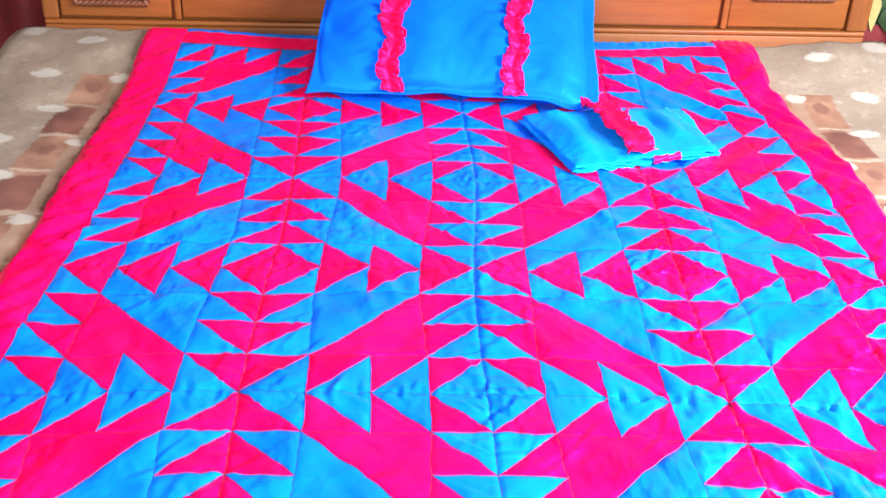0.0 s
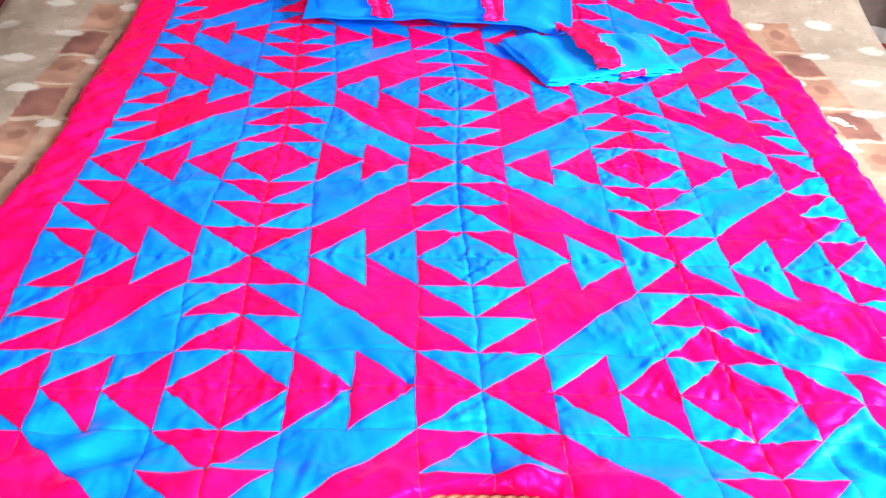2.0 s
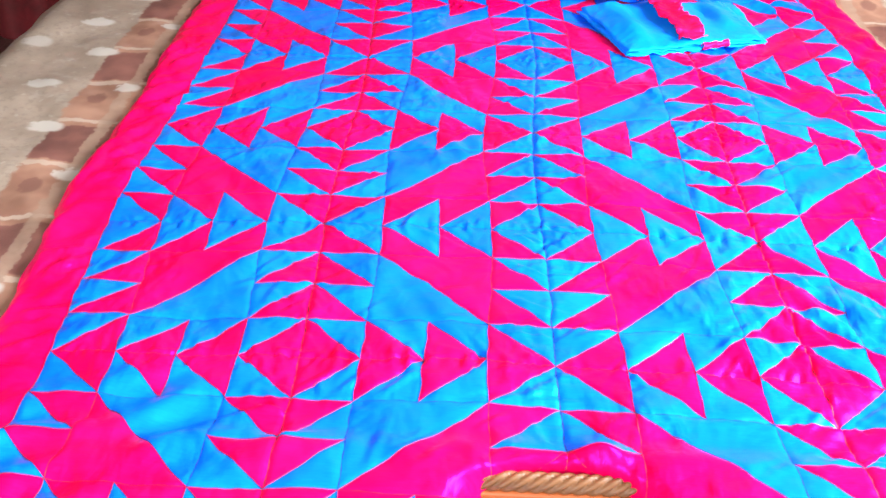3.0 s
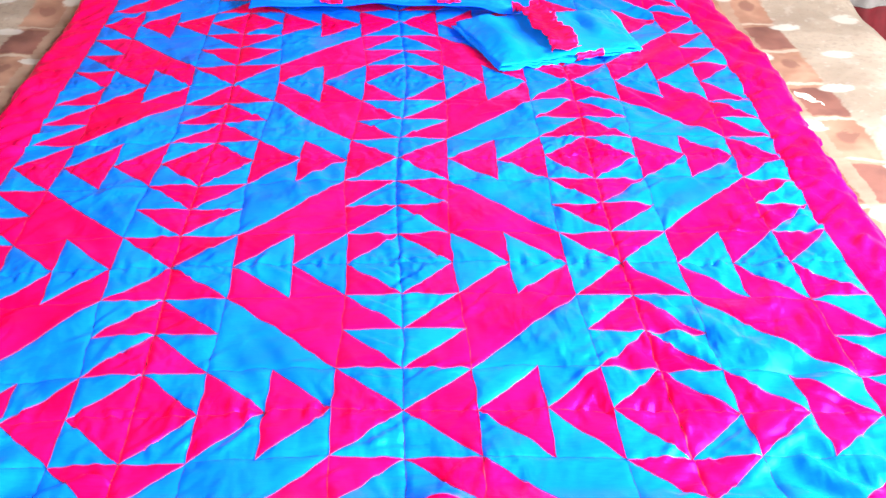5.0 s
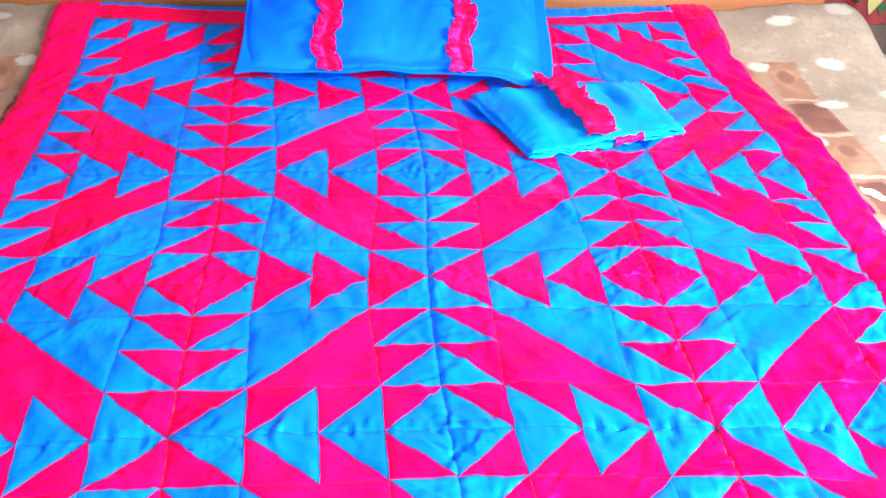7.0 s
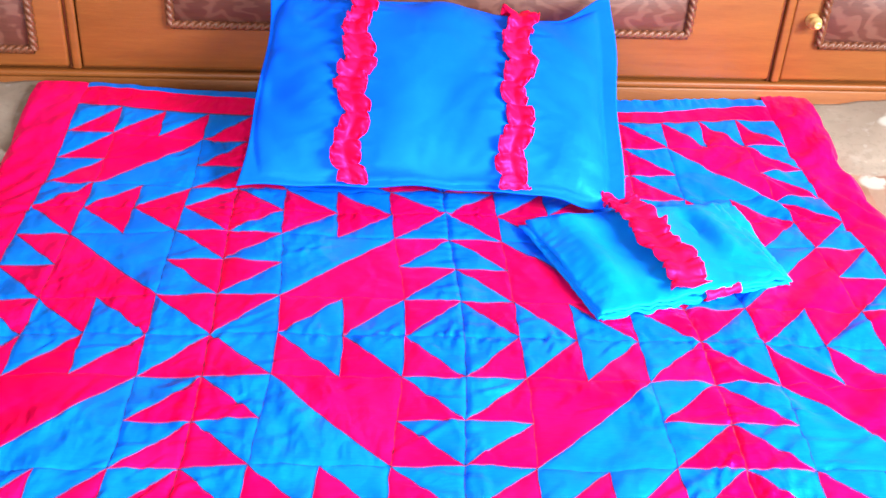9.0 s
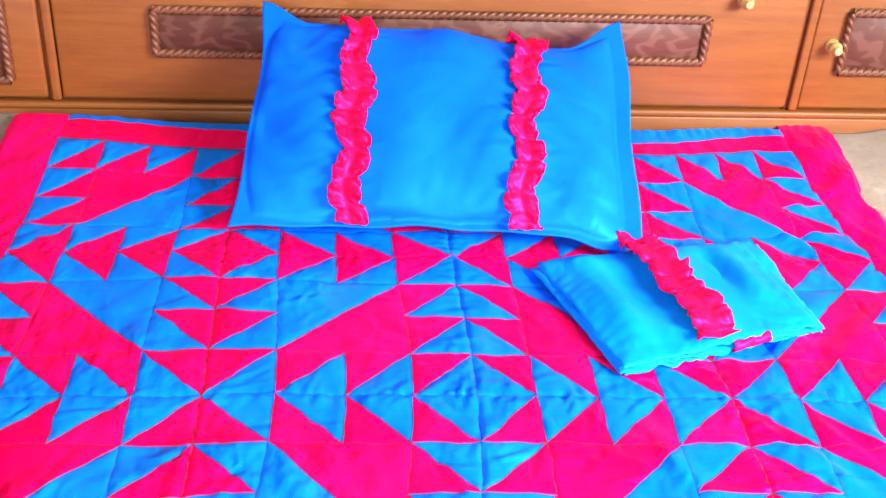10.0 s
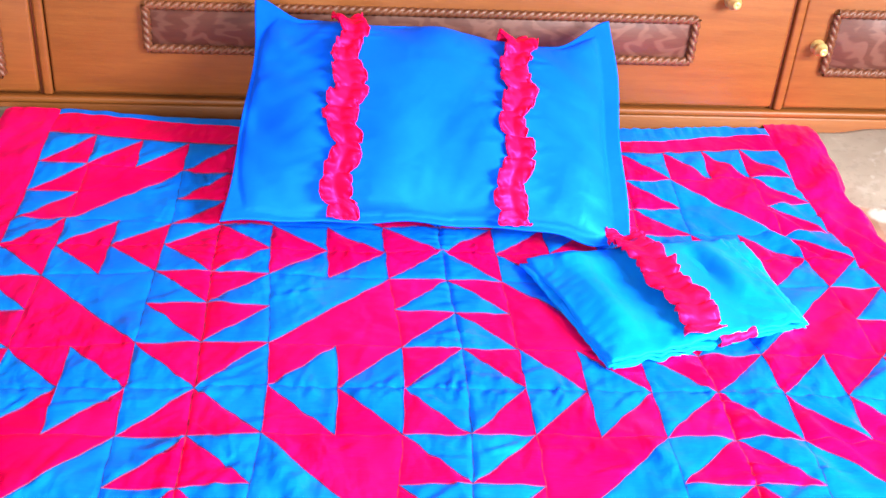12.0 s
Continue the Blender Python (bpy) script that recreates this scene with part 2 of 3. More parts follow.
def rope(p0, p1, r, pitch, strands=3):
    """A carved rope moulding from p0 to p1."""
    p0, p1 = np.array(p0, float), np.array(p1, float)
    length = np.linalg.norm(p1 - p0)
    d = (p1 - p0) / length
    side = np.cross(d, (0, 1, 0))
    side /= np.linalg.norm(side)
    up = np.cross(side, d)
    rows, cols = max(8, int(length / pitch * 9)), 6 * strands + 1
    s = np.linspace(0, length, rows)[:, None]
    th = np.linspace(0, 2 * math.pi, cols)[None, :]
    rad = r * (0.62 + 0.38 * np.abs(np.cos(strands / 2 * (th - 2 * math.pi * s / (pitch * strands)))) ** 0.7)
    pts = p0 + s[..., None] * d + (rad * np.cos(th))[..., None] * side + (rad * np.sin(th))[..., None] * up
    return pts.reshape(-1, 3), grid_faces(rows, cols)


class Waves:
    """A smooth random field: a sum of sines with wavelengths round the given one."""

    def __init__(self, seed, length, count=9, aspect=1.0, angle=None):
        g = np.random.RandomState(seed)
        self.a = g.uniform(0, math.pi, count) if angle is None else angle + g.normal(0, 0.22, count)
        self.k = 2 * math.pi / (length * g.uniform(0.65, 1.6, count))
        self.p = g.uniform(0, 2 * math.pi, count)
        self.aspect, self.n = aspect, count

    def __call__(self, x, y):
        out = 0.0
        for a, k, p in zip(self.a, self.k, self.p):
            out = out + np.sin(k * (x * math.cos(a) + y * math.sin(a)) + p)
        return out / math.sqrt(self.n / 2) / 1.6


def smooth01(t):
    t = np.clip(t, 0, 1)
    return t * t * (3 - 2 * t)


# ---- the room ----
# mostly unseen shell, added to close the room; its tones set the bounce light
def room():
    x0, x1, y0, y1, h, w = -2.5, 1.98, -3.4, 1.75, 2.9, 0.2
    tagged(part("floor", box(x0 - w, x1 + w, y0 - w, y1 + w, -0.1, 0.0, 0), FLOOR), "grey speckled terrazzo floor of the bedroom", "floor", kind="structure")
    tagged(part("ceiling", box(x0 - w, x1 + w, y0 - w, y1 + w, h, h + 0.12, 0), CEIL), "plain white painted bedroom ceiling", "ceiling", kind="structure")
    tagged(part("wall_north", box(x0 - w, x1 + w, y1, y1 + w, 0.0, h, 0), WALL), "cream painted wall behind the headboard", "wall", kind="structure")
    tagged(part("wall_west", box(x0 - w, x0, y0, y1, 0.0, h, 0), WALL), "cream painted bedroom side wall", "wall", kind="structure")
    ya, yb, za, zb = -1.63, -0.13, 1.00, 2.40
    east = merge(box(x1, x1 + w, y0, ya, 0, h, 0), box(x1, x1 + w, yb, y1, 0, h, 0), box(x1, x1 + w, ya, yb, 0, za, 0), box(x1, x1 + w, ya, yb, zb, h, 0))
    tagged(part("wall_east", east, WALL), "cream painted wall with a window opening", "wall", kind="structure")
    # unseen opening, added where the fill lamp stands
    xa, xb, zd = -1.30, -0.20, 2.45
    south = merge(box(x0 - w, xa, y0 - w, y0, 0, h, 0), box(xb, x1 + w, y0 - w, y0, 0, h, 0), box(xa, xb, y0 - w, y0, zd, h, 0))
    tagged(part("wall_south", south, WALL), "cream painted wall, unseen, with an added opening", "wall", kind="structure")


room()


# ---- the bed ----
BED_X, HEAD_Y, FOOT_Y = 1.10, 1.120, -0.888
LEAN_Z = 0.0185  # the headboard stands a touch askew to the mattress


def askew(bm):
    """Tilts a headboard piece as the headboard stands."""
    for v in bm.verts:
        v.co.z += LEAN_Z * v.co.x + 0.0295
        v.co.x = 0.986 * v.co.x - 0.008
    return bm


def askew_pts(pf):
    p = np.array(pf[0], float)
    p[:, 2] += LEAN_Z * p[:, 0] + 0.0295
    p[:, 0] = 0.986 * p[:, 0] - 0.008
    return p, pf[1]


def rope_frame(x0, x1, z0, z1, y, parent, r=0.0088):
    for a, b in (((x0, y, z0), (x1, y, z0)), ((x0, y, z1), (x1, y, z1)), ((x0, y, z0), (x0, y, z1)), ((x1, y, z0), (x1, y, z1))):
        part("rope_moulding", askew_pts(rope(a, b, r, 0.015)), ROPEWOOD, parent, "dark carved rope moulding")


def knob(x, z, y, parent):
    prof = [(0.0, 0.013), (0.004, 0.014), (0.007, 0.008), (0.012, 0.0070), (0.016, 0.0115), (0.021, 0.0135), (0.026, 0.0115), (0.029, 0.0082), (0.034, 0.0085), (0.037, 0.0068), (0.0375, 0.0035), (0.036, 0.0005)]
    part("knob", askew_pts(lathe(prof, (x, y, z))), BRASS, parent, "small turned brass knob")


def bed():
    root = thing("bed", (0, 0.1, 0.0), "large wooden bed with orange cabinet headboard and rope trim", "bed")
    f = HEAD_Y
    # headboard carcass and face frame
    head = part("headboard", askew(box(-1.055, 1.069, f + 0.014, f + 0.33, -0.01, 1.16, 0.006)), WOOD, root, "orange varnished cabinet headboard")
    part("top_board", askew(box(-1.08, 1.09, f - 0.02, f + 0.35, 1.162, 1.195, 0.01, 3)), WOOD, head)
    part("bottom_rail", askew(box(-1.053, 1.067, f - 0.005, f + 0.0138, 0.30, 0.5245, 0.004)), WOOD, head)
    part("bead_moulding", askew(box(-1.053, 1.067, f - 0.009, f + 0.0136, 0.525, 0.5385, 0.0055, 4)), WOOD, head)
    for sx in (-1, 1):
        part("stile", askew(box(sx * 1.035 - 0.02, sx * 1.035 + (0.034 if sx > 0 else 0.02), f - 0.008, f + 0.0138, 0.539, 1.16, 0.006, 3)), WOOD_UP, head)
    # three doors in the lower row, three above
    doors = [(-1.01, -0.7285, 0.5445, 0.83), (-0.7020, 0.6775, 0.5445, 0.83), (0.7015, 1.01, 0.5445, 0.83),
             (-1.01, -0.7285, 0.842, 1.15), (-0.7020, 0.6775, 0.842, 1.15), (0.7015, 1.01, 0.842, 1.15)]
    panels = [(-0.965, -0.789, 0.581, 0.735), (-0.521, 0.494, 0.637, 0.718), (0.762, 0.965, 0.622, 0.737), None, None, None]
    knobs = [None, (0.553, 0.756), (0.739, 0.672), None, None, None]
    for (x0, x1, z0, z1), pan, kn in zip(doors, panels, knobs):
        d = part("cabinet_door", askew(box(x0, x1, f - 0.004, f + 0.0134, z0, z1, 0.006, 3)), WOOD, root, "plain orange varnished cabinet door")
        if pan:
            a, b, c, e = pan
            part("inlay_panel", askew(box(a, b, f - 0.0075, f - 0.0035, c, e, 0.001, 1)), VENEER, d, "dark flame-grained veneer panel")
            rope_frame(a, b, c, e, f - 0.009, d)
        if kn:
            knob(kn[0], kn[1], f - 0.003, d)
    # the middle stiles, rounded, each beside a gap whose shade is a dark strip
    for x, side in ((-0.7255, 1), (0.6805, 1)):
        part("door_gap_shade", askew(box(x - 0.0024, x + 0.0024, f + 0.004, f + 0.0138, 0.5395, 1.155, 0)), GAP_SHADE, head)
        c = x + side * 0.0125
        part("round_stile", askew(box(c - 0.0088, c + 0.0088, f - 0.0048, f + 0.0137, 0.5395, 1.158, 0.0050, 4)), WOOD, head)
    # side rails, footboard with its rope trim
    for sx in (-1, 1):
        part("side_rail", box(sx * 1.07 - 0.02, sx * 1.07 + 0.02, FOOT_Y + 0.03, f + 0.013, 0.12, 0.36, 0.006), RAILWOOD, root)
    foot = part("footboard", box(-1.09, 1.09, FOOT_Y, FOOT_Y + 0.026, 0.06, 0.479, 0.004), RAILWOOD, root, "reddish brown footboard")
    part("rope_trim", rope((-1.09, FOOT_Y + 0.014, 0.486), (1.09, FOOT_Y + 0.014, 0.486), 0.0125, 0.0165, 5), ROPEPALE, foot, "pale carved rope trim along the footboard")
    part("foot_bead", box(-1.09, 1.09, FOOT_Y - 0.006, FOOT_Y - 0.0005, 0.452, 0.470, 0.002), RAILWOOD, foot)
    for sx in (-1, 1):
        for y in (FOOT_Y + 0.013, f + 0.06):
            part("leg", box(sx * 1.04 - 0.04, sx * 1.04 + 0.04, y - 0.035 if y > 0 else y - 0.012, y + 0.035 if y > 0 else y + 0.012, 0.0, 0.0595 if y < 0 else 0.0195, 0.003), RAILWOOD, root)
    slats = [box(-1.049, 1.049, y - 0.05, y + 0.05, 0.215, 0.24, 0.003) for y in np.arange(-0.8, 1.1, 0.2)]
    part("slat_base", merge(*slats), RAILWOOD, root)
    return root


def mattress():
    root = thing("mattress", (0, 0.13, 0.24), "thick foam mattress under a printed sheet", "mattress")
    part("foam_body", box(-1.045, 1.045, -0.842, 1.118, 0.2405, 0.478, 0.03, 3), MATTRESS, root)


def bed_sheet():
    """The printed sheet: flat on the mattress, turned over its long edges, tucked at head and foot."""
    w1, w2 = Waves(3, 0.22), Waves(4, 0.09, angle=0.5)
    nx, ny = 150, 150
    s = np.linspace(-1.50, 1.50, nx)[None, :]
    y = np.linspace(-0.848, 1.120, ny)[:, None]
    a = np.abs(s)
    r, edge = 0.035, 1.085
    arc = np.clip((a - edge) / r, 0, math.pi / 2)
    out = edge + r * np.sin(arc)
    x = np.where(a < edge, s, np.sign(s) * out) + 0 * y
    drop = r * (1 - np.cos(arc)) + np.clip(a - edge - r * math.pi / 2, 0, None)
    ripple = 0.0035 * w1(s, y) + 0.0022 * w2(s, y)
    z = 0.4835 - drop + ripple * np.where(a < 1.12, 1, 0)
    x = x + np.sign(s) * np.where(a > 1.1, 0.012 * np.sin(y * 21 + 2 * np.sin(y * 5)) * np.clip((a - 1.1) / 0.3, 0, 1) + 0.012, 0)
    # the turned-down lip at the head and foot
    yy = y + 0 * s
    z = z + (0.052 + 0.007 * x) * smooth01((yy - 0.72) / 0.42)
    z = z + 0.020 * smooth01((x - 0.78) / 0.25) * smooth01((yy - 0.8) / 0.3)
    z = z - 0.030 * smooth01((yy - 1.055) / 0.03) * smooth01((0.755 - np.abs(x)) / 0.05)
    z = z - 0.02 * (yy < 0) * smooth01((np.abs(yy - 0.136) - 0.963) / 0.021) ** 2
    pts = np.stack([x, yy, z], -1).reshape(-1, 3)
    ob = part("bed_sheet", (pts, grid_faces(ny, nx)), SHEET)
    m = ob.modifiers.new("thickness", "SOLIDIFY")
    m.thickness, m.offset = 0.0015, -1
    tagged(ob, "beige cotton bed sheet printed with brown cells and white leaf marks", "bed sheet")


bed()
mattress()
bed_sheet()


# ---- the patchwork quilt ----
UNIT = 0.085
QZ = 0.500
shift_x, shift_y = Waves(11, 0.16), Waves(12, 0.16)
ragged_x, ragged_y = Waves(13, 0.045), Waves(14, 0.045)
puff, crumple, crumple2 = Waves(15, 0.30), Waves(16, 0.055, angle=0.65), Waves(17, 0.07, angle=-0.8)
where_crumpled = Waves(18, 0.35)
fine_pucker = Waves(19, 0.022, angle=0.12)
border_folds = Waves(20, 0.050, angle=-0.5)
sharp_a, sharp_b, sharp_where = Waves(22, 0.050, 7, angle=0.5), Waves(23, 0.036, 7, angle=-0.7), Waves(24, 0.16)
tuck_wave = Waves(21, 0.09, angle=0.0)
foot_folds = Waves(25, 0.075, 5, angle=-0.95)


def crease_strokes():
    """Short sharp creases in the satin: place, direction, length, width and height."""
    g = np.random.RandomState(77)
    out = []
    for v in (4, 8, 12, 16, 20):  # puckers across the long seams
        for _ in range(85):
            x = g.uniform(-0.66, 0.66)
            out.append((x, (12 - v) * UNIT + g.normal(0, 0.014), math.pi / 2 + g.normal(0, 0.45), g.uniform(0.008, 0.024), g.uniform(0.0035, 0.006), g.uniform(0.0010, 0.0024)))
    for u in (4, 8, 12):  # gathers running off the upright seams
        for _ in range(120):
            y = g.uniform(-0.85, 1.0)
            out.append(((u - 8) * UNIT + g.normal(0, 0.035), y, g.normal(0, 0.75), g.uniform(0.010, 0.032), g.uniform(0.0035, 0.007), g.uniform(0.0008, 0.0024)))
    for _ in range(420):  # loose creases, more of them towards the open side
        x = 0.68 * (1 - 1.9 * g.uniform(0, 1) ** 1.7)
        out.append((x, g.uniform(-0.9, 1.0), 0.7 + g.normal(0, 0.5), g.uniform(0.018, 0.055), g.uniform(0.004, 0.009), g.uniform(0.0007, 0.0022)))
    for sgn in (-1, 1):  # slanting folds of the borders
        for _ in range(75):
            out.append((sgn * g.uniform(0.685, 0.765), g.uniform(-0.95, 1.08), 0.6 + 0.15 * sgn + g.normal(0, 0.3), g.uniform(0.025, 0.07), g.uniform(0.005, 0.012), g.uniform(0.0015, 0.0040)))
    return np.array(out)


STROKES = crease_strokes()


def creases(x, y):
    """The height that the creases give at places x, y."""
    k = STROKES[(STROKES[:, 0] > x.min() - 0.1) & (STROKES[:, 0] < x.max() + 0.1) & (STROKES[:, 1] > y.min() - 0.1) & (STROKES[:, 1] < y.max() + 0.1)]
    h = np.zeros_like(x)
    for cx, cy, a, length, width, high in k:
        dx, dy = x - cx, y - cy
        along = (dx * math.cos(a) + dy * math.sin(a)) / length
        side = (-dx * math.sin(a) + dy * math.cos(a)) / width
        h += high * np.exp(-along * along) * (np.exp(-side * side) - 0.8 * np.exp(-((side - 1.1) ** 2)))
    return h


# how the hand-sewn rows wander, in tenths of a millimetre: cosine waves across (one a row) and along the quilt
WANDER_X = np.array([
    (14, -53, 5, -66, -16, 20, 5),
    (2, -55, 15, 36, 14, 24, -7),
    (22, -10, 6, -19, 9, 2, -21),
    (19, -9, 34, 10, 25, 6, -27),
    (20, 4, 5, -14, -24, -4, -4),
    (3, 15, -1, 5, -2, -4, 30),
    (6, -18, -1, 4, -9, -1, 0),
]) * 1e-4
WANDER_Y = np.array([
    (-49, -40, -19, -74, -49, -87, -39),
    (-33, -50, 11, -15, -39, -1, -2),
    (-45, 61, 43, 7, 39, 0, 13),
    (-18, -15, 2, 4, 10, 17, 9),
    (-4, 18, 27, 16, 10, 8, 0),
    (-8, -9, -9, 1, 18, 10, -4),
    (1, 8, 18, 1, 9, 5, 1),
]) * 1e-4


def wander(u, v):
    """How far the point (u, v) of the quilt lies from an even net."""
    dx, dy = 0.0, 0.0
    for i in range(7):
        for j in range(7):
            wave = np.cos(math.pi * i * np.clip(u, 0, 16) / 16) * np.cos(math.pi * j * np.clip(v, 0, 24) / 24)
            dx, dy = dx + WANDER_X[i, j] * wave, dy + WANDER_Y[i, j] * wave
    return dx, dy


def quilt_point(u, v, sunk=0.0):
    """Where the point (u, v) of the quilt lies; u runs across in units, v from the head to the foot."""
    x0, y0 = (u - 8) * UNIT, (12 - v) * UNIT
    dx, dy = wander(u, v)
    x = x0 + dx + 0.0010 * shift_x(x0, y0) + 0.0009 * ragged_x(x0, y0)
    y = y0 + dy + 0.0010 * shift_y(x0, y0) + 0.0009 * ragged_y(x0, y0)
    right = smooth01((x0 - 0.1) / 0.5)
    mask = smooth01(0.35 + 0.6 * where_crumpled(x0, y0))
    h = 0.0030 * puff(x0, y0)
    h = h + (0.0017 + 0.0030 * right) * mask * crumple(x0, y0) + (0.0015 + 0.0024 * right) * (1 - mask) * crumple2(x0, y0)
    row = np.abs((v + 2) % 4 - 2)  # distance from the long cross seams at every fourth row
    col = np.abs((u + 2) % 4 - 2)
    over_mid = np.minimum(np.minimum(u, 16 - u), v) - 0.5
    inner = smooth01((np.minimum(np.minimum(u, 16 - u), v) - 0.2) / 1.2)
    h = h + 0.0014 * inner * fine_pucker(x0, y0) * np.exp(-((row / 0.22) ** 2)) * (0.4 + 0.6 * mask)
    h = h + 0.0012 * inner * fine_pucker(y0 + 3, x0) * np.exp(-((col / 0.30) ** 2)) * (0.4 + 0.6 * mask)
    h = h - 0.0016 * np.exp(-((col / 0.03) ** 2)) * (over_mid > 0)
    near = 0.30 + 0.70 * np.exp(-((col / 1.1) ** 2)) * np.exp(-((row / 1.3) ** 2))
    near = near * (0.55 + 0.45 * right) * smooth01(0.5 + 0.8 * sharp_where(x0, y0))
    h = h + near * (0.0026 * (0.5 - np.abs(sharp_a(x0, y0))) + 0.0018 * (0.5 - np.abs(sharp_b(x0, y0))))
    h = h + 0.0055 * smooth01((v - 19.5) / 3) * smooth01((5 - u) / 4) * foot_folds(x0, y0)
    # borders: rolled down to the sheet, with slanting folds
    over = np.maximum(np.maximum(-u, u - 16), -v)
    bord = smooth01(over / 0.15)
    h = h + 0.0020 * bord * border_folds(x0 * np.where(u < 8, 1, -1), y0)
    flank = np.maximum(-u, u - 16)
    h = h - 0.0125 * smooth01((flank - 0.88) / 0.28) ** 2
    h = h + (1.6 - 0.8 * smooth01((y0 - 0.1) / 0.5)) * creases(x0, y0) * (1 - 0.85 * smooth01((over - 0.55) / 0.3))
    h = h * (1 - 0.75 * smooth01((0.9 - v) / 1.2))
    h = h + 0.0012 * np.sin(u * 21 + 2 * np.sin(u * 3.1)) * smooth01((-0.55 - v) / 0.2) * smooth01((u - 8) / 3)
    z = QZ + h - sunk
    # the head end lies up against the headboard
    z = z + (0.051 + 0.004 * x0) * smooth01((y0 - 0.72) / 0.42)
    # the foot end: over the footboard at the sides, tucked behind it in the middle
    s = -y
    r1, e1 = 0.03, 0.955
    a1 = np.clip((s - e1) / r1, 0, math.pi / 2)
    y_over = np.where(s < e1, s, e1 + r1 * np.sin(a1))
    z_over = z - (r1 * (1 - np.cos(a1)) + np.clip(s - e1 - r1 * math.pi / 2, 0, None)) + 0.014 * smooth01((s - 0.81) / 0.05)
    r2, e2 = 0.009, 0.857
    e2 = 0.852 + 0.024 * np.clip(np.abs(x + 0.005) / 0.1, 0, 1.3) ** 2
    a2 = np.clip((s - e2) / r2, 0, math.pi / 2)
    y_tuck = np.where(s < e2, s, e2 + r2 * np.sin(a2))
    z_tuck = z - (r2 * (1 - np.cos(a2)) + np.clip(s - e2 - r2 * math.pi / 2, 0, None))
    bulge = 0.020 * np.exp(-(((x - 0.045) / 0.028) ** 2)) * np.exp(-(((s - 0.850) / 0.014) ** 2))
    z_tuck = z_tuck + bulge + 0.009 * smooth01((s - 0.80) / 0.05)
    w = smooth01((np.abs(x + 0.005) - 0.056 - 0.008 * tuck_wave(x, 0 * x)) / 0.10)
    return np.stack([x, -(w * y_over + (1 - w) * y_tuck), w * z_over + (1 - w) * z_tuck], -1)


def blocks():
    """The patches: (corner triple in units, colour). Four by six mirrored blocks of four units a side, each with a
    ring of half-square triangles round a large one of the other way about."""
    for i in range(4):
        for j in range(6):
            fu, fv = (i % 2 == 0), (j % 2 == 1)

            def at(a, b):
                return (4 * i + (4 - a if fu else a), 4 * j + (4 - b if fv else b))

            for a in range(4):
                for b in range(4):
                    if a in (1, 2) and b in (1, 2):
                        continue
                    yield (at(a, b), at(a + 1, b + 1), at(a, b + 1)), "red"
                    yield (at(a, b), at(a + 1, b + 1), at(a + 1, b)), "blue"
            yield (at(1, 1), at(3, 3), at(1, 3)), "blue"
            yield (at(1, 1), at(3, 3), at(3, 1)), "red"


def patch_mesh(tri):
    """One sewn triangle: a fine net, sunk along its seams."""
    t = np.array(tri, float)
    big = abs(np.linalg.norm(t[0] - t[1]) - 2 * math.sqrt(2)) < 0.1
    n = 36 if big else 18
    ij = [(i, j) for i in range(n + 1) for j in range(n + 1 - i)]
    index = {p: k for k, p in enumerate(ij)}
    w = np.array([(i / n, j / n, (n - i - j) / n) for i, j in ij])
    uv = w @ t
    area2 = abs(np.cross(t[1] - t[0], t[2] - t[0]))
    heights = np.array([area2 / np.linalg.norm(t[1] - t[2]), area2 / np.linalg.norm(t[0] - t[2]), area2 / np.linalg.norm(t[0] - t[1])]) * UNIT
    d = (w * heights).min(1)
    pts = quilt_point(uv[:, 0], uv[:, 1], 0.0020 * np.exp(-d / 0.0032))
    flip = np.cross(t[1] - t[0], t[2] - t[0]) > 0
    faces = []
    for i in range(n):
        for j in range(n - i):
            f = [index[i, j], index[i + 1, j], index[i, j + 1]]
            faces.append(f[::-1] if flip else f)
            if j < n - i - 1:
                f = [index[i + 1, j], index[i + 1, j + 1], index[i, j + 1]]
                faces.append(f[::-1] if flip else f)
    return pts, faces


def strip(us, vs, parent, material, label="", inner=None, outer=None):
    """A plain strip of quilt over the net of us and vs, or between the lines inner(u) and outer(u) for vs of 0 to 1."""
    u, v = np.meshgrid(us, vs)
    if outer:
        v = inner(u) + (outer(u) - inner(u)) * v
    edge = np.minimum(u - us[0], us[-1] - u) * UNIT
    pts = quilt_point(u.ravel(), v.ravel(), 0.003 * np.exp(-edge.ravel() / 0.006))
    f = [q[::-1] for q in grid_faces(len(vs), len(us))]
    return part("border", (pts, f), material, parent, label)


